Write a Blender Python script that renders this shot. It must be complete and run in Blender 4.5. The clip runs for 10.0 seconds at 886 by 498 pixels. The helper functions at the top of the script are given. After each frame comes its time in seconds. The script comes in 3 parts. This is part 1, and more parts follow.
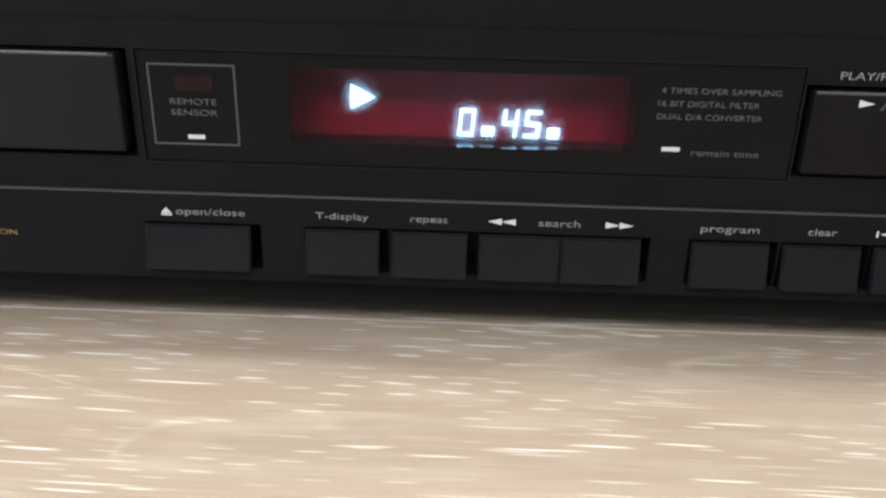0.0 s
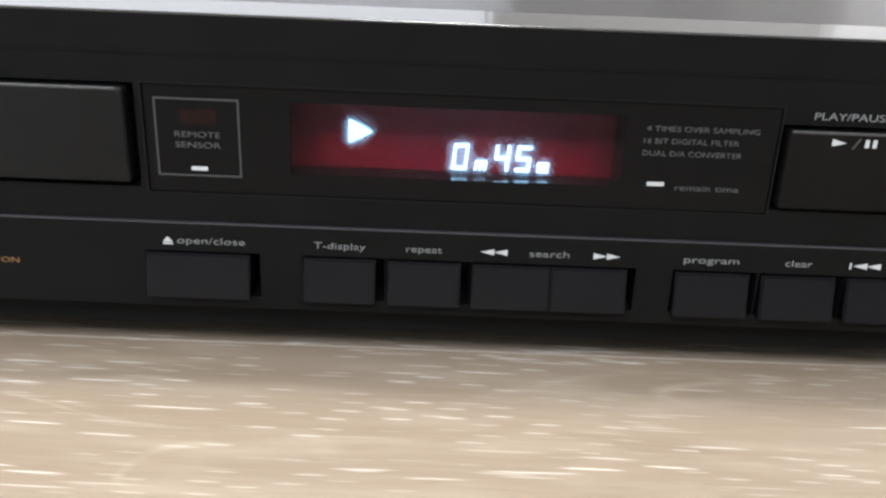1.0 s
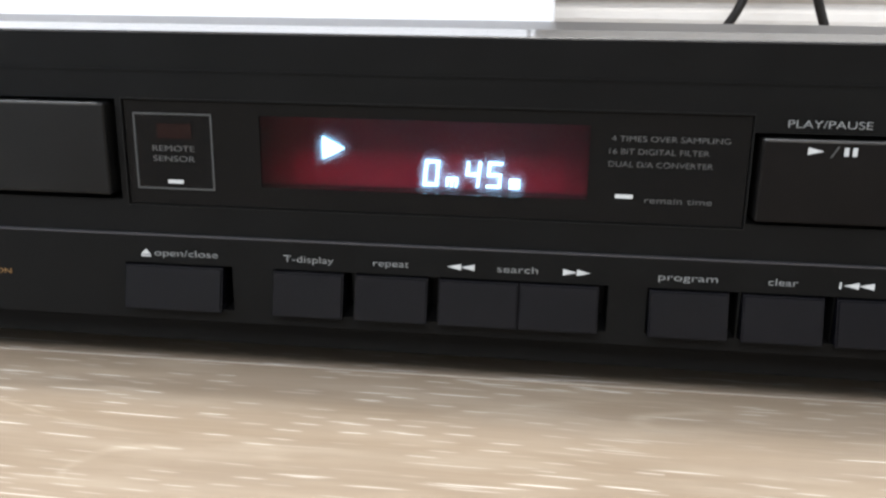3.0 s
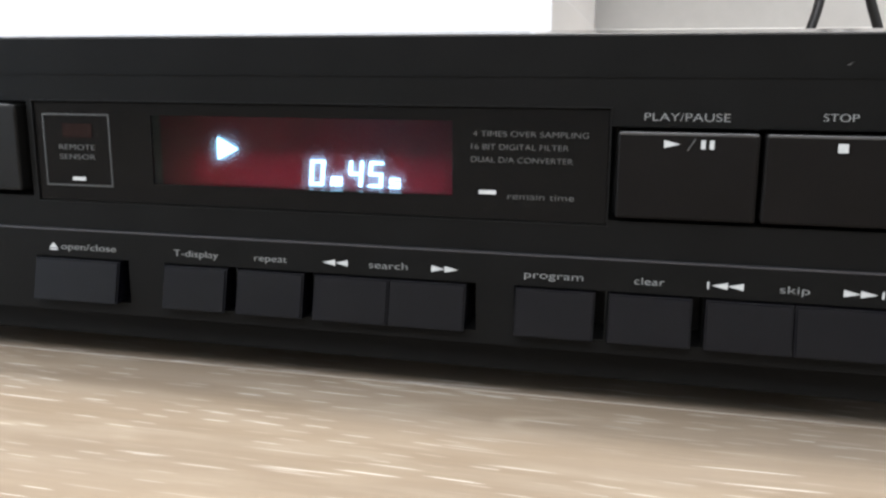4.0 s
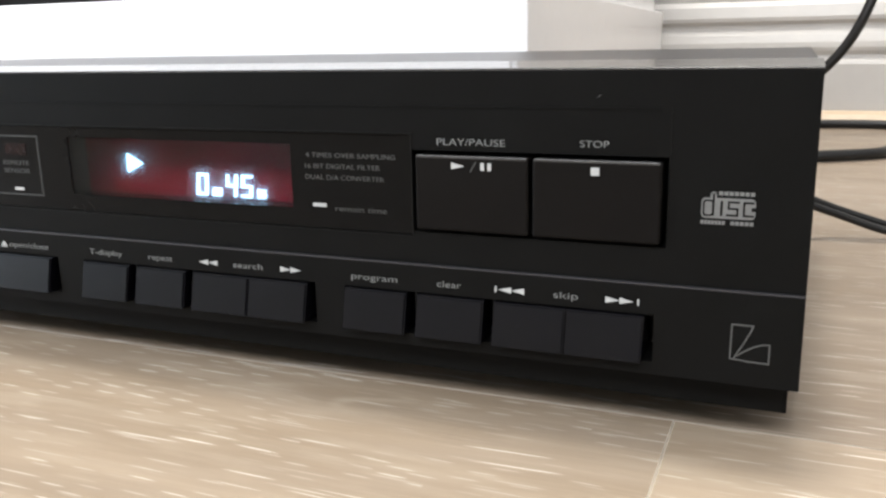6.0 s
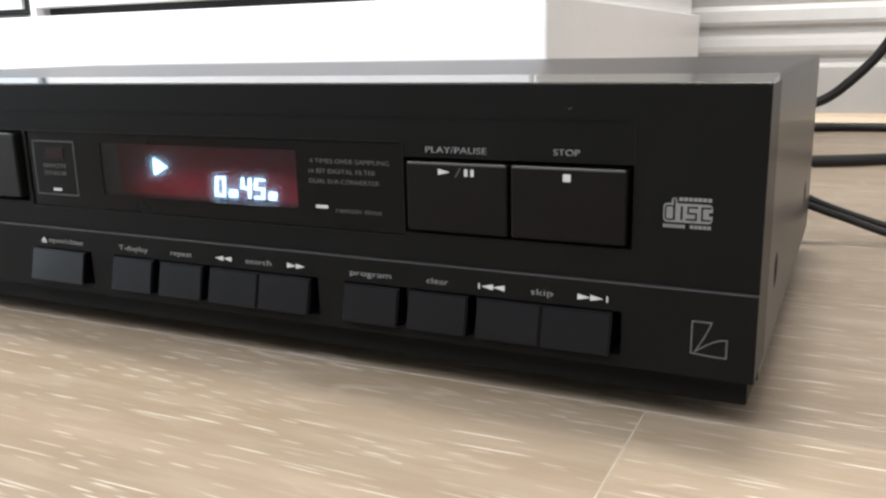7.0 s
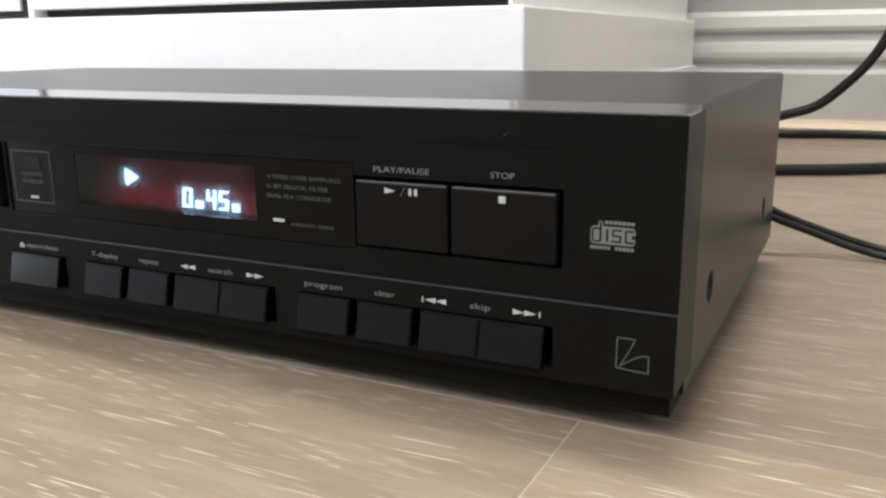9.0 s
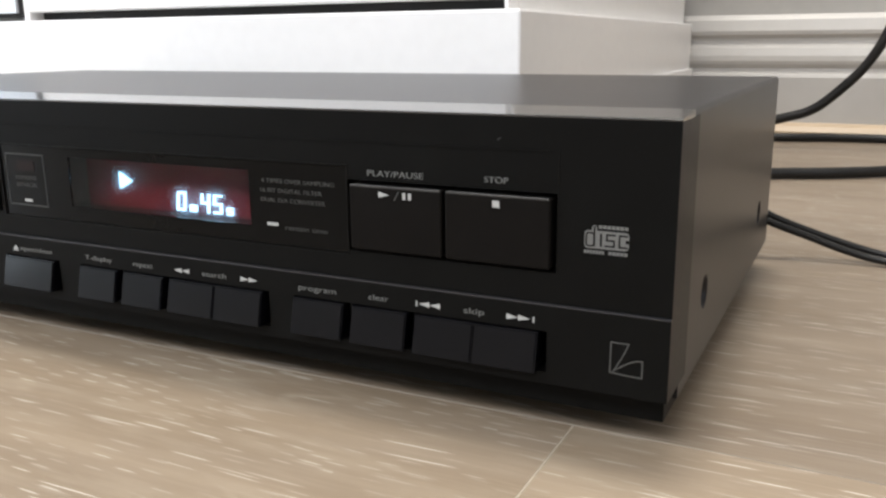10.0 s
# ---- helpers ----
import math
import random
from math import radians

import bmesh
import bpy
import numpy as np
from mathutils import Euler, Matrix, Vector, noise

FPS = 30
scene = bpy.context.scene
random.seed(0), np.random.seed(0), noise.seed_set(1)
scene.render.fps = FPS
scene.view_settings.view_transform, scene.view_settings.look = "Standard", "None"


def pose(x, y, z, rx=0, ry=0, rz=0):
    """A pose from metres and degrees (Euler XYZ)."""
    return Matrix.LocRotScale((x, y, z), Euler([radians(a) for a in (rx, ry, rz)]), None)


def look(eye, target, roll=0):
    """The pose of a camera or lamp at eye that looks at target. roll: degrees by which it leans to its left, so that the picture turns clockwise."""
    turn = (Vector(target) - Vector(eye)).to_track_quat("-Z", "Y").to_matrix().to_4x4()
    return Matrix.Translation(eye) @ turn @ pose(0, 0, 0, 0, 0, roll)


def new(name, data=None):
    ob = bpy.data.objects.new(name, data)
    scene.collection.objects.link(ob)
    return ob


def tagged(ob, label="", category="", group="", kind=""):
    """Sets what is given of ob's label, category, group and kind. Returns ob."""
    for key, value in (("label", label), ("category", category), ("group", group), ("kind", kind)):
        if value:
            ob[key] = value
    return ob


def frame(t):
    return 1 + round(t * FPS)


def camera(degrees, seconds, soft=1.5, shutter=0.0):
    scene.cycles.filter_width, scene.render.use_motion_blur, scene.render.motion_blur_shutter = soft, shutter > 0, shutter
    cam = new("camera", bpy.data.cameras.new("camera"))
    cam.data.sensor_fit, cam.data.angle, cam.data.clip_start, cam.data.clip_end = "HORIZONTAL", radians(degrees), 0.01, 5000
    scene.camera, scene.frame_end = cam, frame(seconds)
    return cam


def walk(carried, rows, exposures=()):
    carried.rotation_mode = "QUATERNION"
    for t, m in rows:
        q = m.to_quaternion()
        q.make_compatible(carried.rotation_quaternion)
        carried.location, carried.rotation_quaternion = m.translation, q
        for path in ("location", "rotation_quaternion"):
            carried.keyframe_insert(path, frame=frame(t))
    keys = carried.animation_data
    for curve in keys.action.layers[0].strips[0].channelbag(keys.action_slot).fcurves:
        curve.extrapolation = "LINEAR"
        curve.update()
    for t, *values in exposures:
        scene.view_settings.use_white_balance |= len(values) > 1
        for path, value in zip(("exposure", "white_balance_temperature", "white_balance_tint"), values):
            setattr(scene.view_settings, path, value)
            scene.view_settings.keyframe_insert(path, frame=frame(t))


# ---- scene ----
cam = camera(54.6, 10.0, soft=2.5)
PATH = [
    (0, (-0.15881, -0.17984, 0.10337), (-0.21264, 1.65376, -0.69352), 1.3),
    (0.2, (-0.1563, -0.1832, 0.11168), (-0.22254, 1.65171, -0.68126), 1.4),
    (0.5, (-0.15926, -0.18501, 0.11091), (-0.19864, 1.66135, -0.65682), 1.8),
    (1, (-0.16371, -0.18649, 0.10566), (-0.15609, 1.67599, -0.6231), 2.3),
    (1.5, (-0.1609, -0.18683, 0.10468), (-0.17481, 1.67804, -0.61787), 2.1),
    (2, (-0.15805, -0.18634, 0.10642), (-0.19066, 1.67787, -0.61723), 2.0),
    (2.2, (-0.15922, -0.18928, 0.09821), (-0.18553, 1.71365, -0.51675), 2.2),
    (3.3, (-0.11513, -0.18768, 0.08147), (-0.46711, 1.72571, -0.38228), 0.5),
    (3.5, (-0.1041, -0.18718, 0.07424), (-0.52052, 1.72971, -0.31579), 0.7),
    (4, (-0.07927, -0.18356, 0.07535), (-0.55699, 1.71779, -0.32046), 0.3),
    (4.5, (-0.05178, -0.17851, 0.08463), (-0.57566, 1.69348, -0.38566), -0.5),
    (5, (-0.03348, -0.17885, 0.08816), (-0.62923, 1.66819, -0.39507), -0.9),
    (5.5, (-0.01926, -0.18257, 0.08878), (-0.68188, 1.64437, -0.38369), -1.1),
    (6.8, (0.01413, -0.19463, 0.09246), (-0.82423, 1.56057, -0.37276), -1.2),
    (7, (0.01676, -0.19617, 0.09324), (-0.83241, 1.55446, -0.36961), -1.3),
    (7.5, (0.0271, -0.19342, 0.09511), (-0.87751, 1.52972, -0.36583), -1.3),
    (8, (0.03379, -0.19036, 0.09853), (-0.84255, 1.54239, -0.38063), -0.9),
    (8.5, (0.03693, -0.19574, 0.09979), (-0.83316, 1.54201, -0.3726), -0.6),
    (9, (0.03661, -0.19762, 0.101), (-0.83107, 1.54073, -0.37363), -0.6),
    (9.5, (0.03696, -0.19766, 0.1), (-0.82722, 1.54441, -0.36733), -0.5),
    (10, (0.03732, -0.19674, 0.10137), (-0.82624, 1.54518, -0.36767), -0.5),
]
walk(cam, [(t, look(eye, target, roll)) for t, eye, target, roll in PATH],
     exposures=[(0.0, 0.26, 6100, 10), (2.2, 0.22, 6120, 10), (3.5, 0.24, 6130, 10), (5.5, 0.22, 6330, 10), (7.5, -0.03, 6420, 10), (8.5, -0.07, 6480, 10), (9.0, -0.26, 6500, 10), (10.0, -0.27, 6500, 10)])

# ---- world and light ----
world = bpy.data.worlds.new("sky")
scene.world = world
world.use_nodes = True
wn = world.node_tree
sky = wn.nodes.new("ShaderNodeTexSky")
sky.sky_type, sky.sun_disc = "NISHITA", False
sky.sun_elevation, sky.sun_rotation = radians(35), radians(200)
wn.links.new(sky.outputs[0], wn.nodes["Background"].inputs[0])
wn.nodes["Background"].inputs[1].default_value = 0.1


def window_light(name, m, wide, high, watts, colour):
    lamp = bpy.data.lights.new(name, "AREA")
    lamp.shape, lamp.size, lamp.size_y, lamp.energy, lamp.color = "RECTANGLE", wide, high, watts, colour
    new(name, lamp).matrix_world = m


# daylight in the opening of the wide window behind the camera
window_light("window_daylight", look((-0.7, -1.985, 1.90), (-0.7, 0.0, 0.5)), 2.6, 0.9, 93, (0.98, 0.98, 1.0))
# daylight in the glass door of the far side wall
window_light("glass_door_daylight", look((-2.585, -1.5, 1.05), (0.0, -1.2, 0.6)), 0.78, 1.9, 45, (0.74, 0.87, 1.0))
# a round ceiling lamp, unseen, added for the soft shadow before the player
window_light("added_overhead_light", look((-0.17, 0.36, 2.40), (-0.17, 0.36, 0.0)), 0.42, 0.42, 52, (1.0, 0.95, 0.88))
# and a smaller unseen one, added in the side wall to brighten right-hand sides
window_light("added_side_light", look((1.88, -0.9, 1.5), (0.0, -0.6, 0.9)), 1.3, 1.3, 11, (0.98, 0.98, 1.0))


# ---- materials ----
def material(name, colour, rough=0.5, metal=0.0, grain=0.0, grain_scale=200.0, bump=0.0, bump_scale=800.0, coat=0.0, spec=0.5, stretch=(1, 1, 1)):
    """A surface with fine grain in colour, roughness and relief."""
    m = bpy.data.materials.new(name)
    m.use_nodes = True
    n, ln = m.node_tree.nodes, m.node_tree.links
    b = n["Principled BSDF"]
    b.inputs["Base Color"].default_value = (*colour, 1)
    b.inputs["Roughness"].default_value, b.inputs["Metallic"].default_value = rough, metal
    b.inputs["Coat Weight"].default_value, b.inputs["Specular IOR Level"].default_value = coat, spec
    b.inputs["Coat Roughness"].default_value = 0.08
    co = n.new("ShaderNodeTexCoord")
    mp = n.new("ShaderNodeMapping")
    mp.inputs["Scale"].default_value = stretch
    ln.new(co.outputs["Object"], mp.inputs["Vector"])
    if grain:
        fine, wide = n.new("ShaderNodeTexNoise"), n.new("ShaderNodeTexNoise")
        fine.inputs["Scale"].default_value, wide.inputs["Scale"].default_value = grain_scale, grain_scale / 14
        fine.inputs["Detail"].default_value = wide.inputs["Detail"].default_value = 4
        both = n.new("ShaderNodeMath")
        both.operation = "ADD"
        ramp = n.new("ShaderNodeMapRange")
        ramp.inputs["From Min"].default_value, ramp.inputs["From Max"].default_value = 0.6, 1.4
        ramp.inputs["To Min"].default_value, ramp.inputs["To Max"].default_value = 1 - grain, 1 + grain
        mix = n.new("ShaderNodeVectorMath")
        mix.operation = "SCALE"
        mix.inputs[0].default_value = colour
        r2 = n.new("ShaderNodeMapRange")
        r2.inputs["From Min"].default_value, r2.inputs["From Max"].default_value = 0.6, 1.4
        r2.inputs["To Min"].default_value, r2.inputs["To Max"].default_value = rough * (1 - grain * 0.6), min(1, rough * (1 + grain * 0.6))
        for t in (fine, wide):
            ln.new(mp.outputs[0], t.inputs["Vector"])
        ln.new(fine.outputs["Fac"], both.inputs[0])
        ln.new(wide.outputs["Fac"], both.inputs[1])
        ln.new(both.outputs[0], ramp.inputs["Value"])
        ln.new(both.outputs[0], r2.inputs["Value"])
        ln.new(ramp.outputs[0], mix.inputs["Scale"])
        ln.new(mix.outputs[0], b.inputs["Base Color"])
        ln.new(r2.outputs[0], b.inputs["Roughness"])
    if bump:
        t = n.new("ShaderNodeTexNoise")
        t.inputs["Scale"].default_value, t.inputs["Detail"].default_value = bump_scale, 3
        bp = n.new("ShaderNodeBump")
        bp.inputs["Strength"].default_value, bp.inputs["Distance"].default_value = bump, 0.0003
        ln.new(mp.outputs[0], t.inputs["Vector"])
        ln.new(t.outputs["Fac"], bp.inputs["Height"])
        ln.new(bp.outputs[0], b.inputs["Normal"])
    return m


def glow(name, colour, strength):
    m = bpy.data.materials.new(name)
    m.use_nodes = True
    b = m.node_tree.nodes["Principled BSDF"]
    b.inputs["Base Color"].default_value = (0.3, 0.35, 0.4, 1)
    b.inputs["Emission Color"].default_value = (*colour, 1)
    b.inputs["Emission Strength"].default_value = strength
    return m


def glass(name, tint, gloss):
    """A thin clear pane: straight through, with a weak mirror on top."""
    m = bpy.data.materials.new(name)
    m.use_nodes = True
    n, ln = m.node_tree.nodes, m.node_tree.links
    n.remove(n["Principled BSDF"])
    clear, shine, mix, lw, fr = n.new("ShaderNodeBsdfTransparent"), n.new("ShaderNodeBsdfGlossy"), n.new("ShaderNodeMixShader"), n.new("ShaderNodeLayerWeight"), n.new("ShaderNodeMapRange")
    clear.inputs[0].default_value = (*tint, 1)
    shine.inputs["Roughness"].default_value = gloss
    lw.inputs["Blend"].default_value = 0.2
    fr.inputs["To Min"].default_value, fr.inputs["To Max"].default_value = 0.005, 0.12
    ln.new(lw.outputs["Facing"], fr.inputs["Value"])
    ln.new(fr.outputs[0], mix.inputs[0])
    ln.new(clear.outputs[0], mix.inputs[1])
    ln.new(shine.outputs[0], mix.inputs[2])
    ln.new(mix.outputs[0], n["Material Output"].inputs[0])
    return m


def hazy(name, haze):
    """A display filter: mostly clear, with a weak sheen; its slight haze imitates bloom round the digits."""
    m = glass(name, (0.93, 0.92, 0.93), 0.08)
    n, ln = m.node_tree.nodes, m.node_tree.links
    soft_through, mix = n.new("ShaderNodeBsdfRefraction"), n.new("ShaderNodeMixShader")
    soft_through.inputs["Roughness"].default_value, soft_through.inputs["IOR"].default_value = 1.0, 1.12
    mix.inputs[0].default_value = haze
    old = n["Material Output"].inputs[0].links[0].from_socket
    ln.new(old, mix.inputs[1])
    ln.new(soft_through.outputs[0], mix.inputs[2])
    ln.new(mix.outputs[0], n["Material Output"].inputs[0])
    return m


def oak():
    """Pale limed oak laminate: soft bands along the plank, short white pores and broad figure."""
    m = bpy.data.materials.new("limed_oak")
    m.use_nodes = True
    n, ln = m.node_tree.nodes, m.node_tree.links
    b = n["Principled BSDF"]
    co, info, off, add = n.new("ShaderNodeTexCoord"), n.new("ShaderNodeObjectInfo"), n.new("ShaderNodeVectorMath"), n.new("ShaderNodeVectorMath")
    off.operation = "SCALE"
    off.inputs[0].default_value = (7.3, 3.1, 5.7)
    ln.new(info.outputs["Random"], off.inputs["Scale"])
    ln.new(co.outputs["Object"], add.inputs[0])
    ln.new(off.outputs[0], add.inputs[1])
    warp = n.new("ShaderNodeTexNoise")
    warp.inputs["Scale"].default_value, warp.inputs["Detail"].default_value = 9, 2
    ln.new(add.outputs[0], warp.inputs["Vector"])
    bend, bent = n.new("ShaderNodeVectorMath"), n.new("ShaderNodeVectorMath")
    bend.operation = "MULTIPLY"
    bend.inputs[1].default_value = (0, 0.006, 0)
    ln.new(warp.outputs["Color"], bend.inputs[0])
    ln.new(add.outputs[0], bent.inputs[0])
    ln.new(bend.outputs[0], bent.inputs[1])

    def noise_at(sx, sy, detail, low, high, rough=0.5):
        mp, t, r = n.new("ShaderNodeMapping"), n.new("ShaderNodeTexNoise"), n.new("ShaderNodeMapRange")
        mp.inputs["Scale"].default_value = (sx, sy, 1)
        t.inputs["Scale"].default_value, t.inputs["Detail"].default_value, t.inputs["Roughness"].default_value = 1, detail, rough
        r.inputs["From Min"].default_value, r.inputs["From Max"].default_value = low, high
        ln.new(bent.outputs[0], mp.inputs["Vector"])
        ln.new(mp.outputs[0], t.inputs["Vector"])
        ln.new(t.outputs["Fac"], r.inputs["Value"])
        return r.outputs[0]

    def mixed(f, a, c):
        x = n.new("ShaderNodeMix")
        x.data_type = "RGBA"
        ln.new(f, x.inputs["Factor"])
        for v, k in ((a, "A"), (c, "B")):
            if isinstance(v, tuple):
                [s for s in x.inputs if s.name == k and s.type == "RGBA"][0].default_value = (*v, 1)
            else:
                ln.new(v, [s for s in x.inputs if s.name == k and s.type == "RGBA"][0])
        return [s for s in x.outputs if s.type == "RGBA"][0]

    def times(a, c):
        x = n.new("ShaderNodeMath")
        x.operation = "MULTIPLY"
        ln.new(a, x.inputs[0])
        if isinstance(c, float):
            x.inputs[1].default_value = c
        else:
            ln.new(c, x.inputs[1])
        return x.outputs[0]

    base = mixed(noise_at(4, 45, 4, 0.3, 0.7), OAK_DARK, OAK_LIGHT)
    base = mixed(times(noise_at(16, 90, 4, 0.35, 0.75), 0.4), base, OAK_GREY)
    def dashes(sx, sy, size, share, shear):
        """Short tapering strokes along the plank, one in some of the cells, each row of cells shifted against the next."""
        turn_xy, slide = n.new("ShaderNodeVectorMath"), n.new("ShaderNodeVectorMath")
        turn_xy.operation = "DOT_PRODUCT"
        turn_xy.inputs[1].default_value = (0, shear, 0)
        ln.new(bent.outputs[0], turn_xy.inputs[0])
        slide.operation = "MULTIPLY_ADD"
        slide.inputs[1].default_value = (1, 0, 0)
        ln.new(turn_xy.outputs["Value"], slide.inputs[0])
        ln.new(bent.outputs[0], slide.inputs[2])
        mp, t, near, keep = n.new("ShaderNodeMapping"), n.new("ShaderNodeTexVoronoi"), n.new("ShaderNodeMapRange"), n.new("ShaderNodeMapRange")
        mp.inputs["Scale"].default_value = (sx, sy, 1)
        t.voronoi_dimensions = "2D"
        t.inputs["Scale"].default_value = 1
        near.inputs["From Min"].default_value, near.inputs["From Max"].default_value = size, size * 0.55
        keep.inputs["From Min"].default_value, keep.inputs["From Max"].default_value = 1 - share, 1.0
        keep.inputs["To Min"].default_value, keep.inputs["To Max"].default_value = 0.0, 1.6
        ln.new(slide.outputs[0], mp.inputs["Vector"])
        ln.new(mp.outputs[0], t.inputs["Vector"])
        ln.new(t.outputs["Distance"], near.inputs["Value"])
        split = n.new("ShaderNodeSeparateColor")
        ln.new(t.outputs["Color"], split.inputs[0])
        ln.new(split.outputs[0], keep.inputs["Value"])
        return times(near.outputs[0], keep.outputs[0])

    # winding pale figure: contour lines of a stretched noise, here and there
    mp, t, dist = n.new("ShaderNodeMapping"), n.new("ShaderNodeTexNoise"), n.new("ShaderNodeMath")
    mp.inputs["Scale"].default_value = (5.5, 22, 1)
    t.inputs["Scale"].default_value, t.inputs["Detail"].default_value = 1, 1.5
    dist.operation = "PINGPONG"
    dist.inputs[1].default_value = 0.06
    ln.new(bent.outputs[0], mp.inputs["Vector"])
    ln.new(mp.outputs[0], t.inputs["Vector"])
    ln.new(t.outputs["Fac"], dist.inputs[0])
    thin = n.new("ShaderNodeMapRange")
    thin.inputs["From Min"].default_value, thin.inputs["From Max"].default_value = 0.006, 0.001
    ln.new(dist.outputs[0], thin.inputs["Value"])
    base = mixed(times(thin.outputs[0], times(noise_at(7, 24, 2, 0.45, 0.65), noise_at(60, 400, 3, 0.35, 0.65))), base, OAK_PALE)
    base = mixed(times(noise_at(22, 110, 4, 0.5, 0.7), 0.35), base, OAK_PALE)
    fine = times(noise_at(40, 900, 3, 0.5, 0.75), 0.18)
    base = mixed(fine, base, OAK_PALE)
    strokes = times(dashes(32, 820, 0.24, 0.21, 6.3), noise_at(11, 40, 2, 0.35, 0.6))
    base = mixed(strokes, base, OAK_LIME)
    long_strokes = times(dashes(15, 700, 0.17, 0.15, -9.7), noise_at(8, 33, 2, 0.4, 0.55))
    base = mixed(long_strokes, base, OAK_LIME)
    pores = times(dashes(60, 1000, 0.25, 0.3, 4.1), noise_at(14, 40, 2, 0.35, 0.6))
    base = mixed(times(pores, 0.7), base, OAK_LIME)
    # each plank a little lighter or darker than the next
    shade = n.new("ShaderNodeVectorMath")
    shade.operation = "MULTIPLY"
    ln.new(base, shade.inputs[0])
    ln.new(info.outputs["Color"], shade.inputs[1])
    base = shade.outputs[0]
    ln.new(base, b.inputs["Base Color"])
    rr = n.new("ShaderNodeMapRange")
    rr.inputs["To Min"].default_value, rr.inputs["To Max"].default_value = 0.42, 0.3
    ln.new(pores, rr.inputs["Value"])
    ln.new(rr.outputs[0], b.inputs["Roughness"])
    bp = n.new("ShaderNodeBump")
    bp.inputs["Strength"].default_value, bp.inputs["Distance"].default_value = 0.12, 0.0004
    ln.new(noise_at(60, 900, 3, 0.3, 0.7), bp.inputs["Height"])
    ln.new(bp.outputs[0], b.inputs["Normal"])
    return m


OAK_DARK, OAK_LIGHT, OAK_GREY = (0.217, 0.164, 0.112), (0.299, 0.235, 0.169), (0.266, 0.217, 0.169)
OAK_PALE, OAK_LIME = (0.40, 0.335, 0.255), (0.64, 0.59, 0.515)
OAK = oak()
LIMED_EDGE = material("limed_edge", (0.225, 0.19, 0.148), 0.5, grain=0.2, grain_scale=400)
LIMED_END = material("limed_end", (0.60, 0.55, 0.46), 0.5, grain=0.2, grain_scale=400)
FACE = material("black_faceplate", (0.0043, 0.0043, 0.0041), 0.5, grain=0.2, grain_scale=900, bump=0.08, bump_scale=3000, spec=0.07)
EDGE = material("smooth_black_edge", (0.02, 0.02, 0.021), 0.16, grain=0.15, grain_scale=500, spec=0.6, coat=0.5)
END = material("satin_black_end", (0.008, 0.008, 0.0085), 0.42, grain=0.1, grain_scale=500, spec=0.18)
LEDGE = material("ledge_edge", (0.027, 0.027, 0.031), 0.35, grain=0.1)
PANEL = material("black_acrylic", (0.004, 0.004, 0.004), 0.10, grain=0.1, grain_scale=300, spec=0.09)
RIM = material("rim_edge", (0.0065, 0.0065, 0.0063), 0.4, grain=0.1, spec=0.12)
TRAY = material("tray_front", (0.0056, 0.0056, 0.0053), 0.42, grain=0.15, grain_scale=900, bump=0.05, bump_scale=3000, spec=0.14)
BIG = material("transport_button", (0.0047, 0.0042, 0.0040), 0.40, grain=0.15, grain_scale=900, bump=0.05, bump_scale=3000, spec=0.09)
KEY = material("key_plastic", (0.0024, 0.0024, 0.0036), 0.16, grain=0.08, grain_scale=900, spec=0.29)
COVER = material("grey_black_steel_paint", (0.014, 0.0135, 0.0150), 0.30, grain=0.03, grain_scale=300, bump=0.02, bump_scale=2500, spec=0.2)
BLACK = material("black_inside", (0.006, 0.006, 0.006), 0.6, grain=0.1)
RUBBER = material("black_rubber", (0.012, 0.012, 0.012), 0.7, grain=0.2, grain_scale=600)
SCREW = material("blackened_screw", (0.009, 0.009, 0.0095), 0.4, 0.3, grain=0.2, grain_scale=900)
PRINT = material("pale_print", (0.38, 0.39, 0.385), 0.6, grain=0.12, grain_scale=1500)
WORDS = material("grey_print", (0.165, 0.17, 0.167), 0.6, grain=0.2, grain_scale=1500)
PRINT_DIM = material("dim_print", (0.062, 0.063, 0.061), 0.6, grain=0.2, grain_scale=1500)
FRAME_PRINT = material("faint_print", (0.030, 0.031, 0.030), 0.6, grain=0.2, grain_scale=1500)
MARK = material("mark_print", (0.125, 0.127, 0.124), 0.6, grain=0.2, grain_scale=1500)
PRINT_GOLD = material("gold_print", (0.20, 0.11, 0.035), 0.5, grain=0.2, grain_scale=1500)
RED = material("red_filter", (0.080, 0.0035, 0.008), 0.45, grain=0.35, grain_scale=120, spec=0.06)
RED_PALE = material("red_inlay", (0.105, 0.005, 0.011), 0.45, grain=0.35, grain_scale=120, spec=0.06)
# paler than the buttons: the light on their top bevels, put into the colour
EDGE_LIT = material("button_top_highlight", (0.045, 0.045, 0.044), 0.35, grain=0.25, grain_scale=300, spec=0.4)
SENSOR = material("sensor_window", (0.010, 0.0045, 0.004), 0.2, grain=0.2, grain_scale=300, spec=0.12)
DIGIT = glow("lit_segment", (0.36, 0.72, 1.0), 6.0)
# haze added to spread a halo round the lit digits
PANE = hazy("halo_pane", 0.2)
LACQUER = material("white_lacquer", (0.89, 0.877, 0.867), 0.32, grain=0.025, grain_scale=120, bump=0.05, bump_scale=500)
GAP = material("dark_gap", (0.015, 0.015, 0.015), 0.7, grain=0.1)
DOORGREY = material("grey_door_glass", (0.50, 0.51, 0.53), 0.15, grain=0.04, grain_scale=30, coat=0.3)
MOULD = material("white_moulding", (0.49, 0.475, 0.45), 0.38, grain=0.04, grain_scale=60, bump=0.08, bump_scale=300)
WALL = material("wall_paint", (0.43, 0.42, 0.40), 0.85, grain=0.05, grain_scale=90, bump=0.2, bump_scale=500)
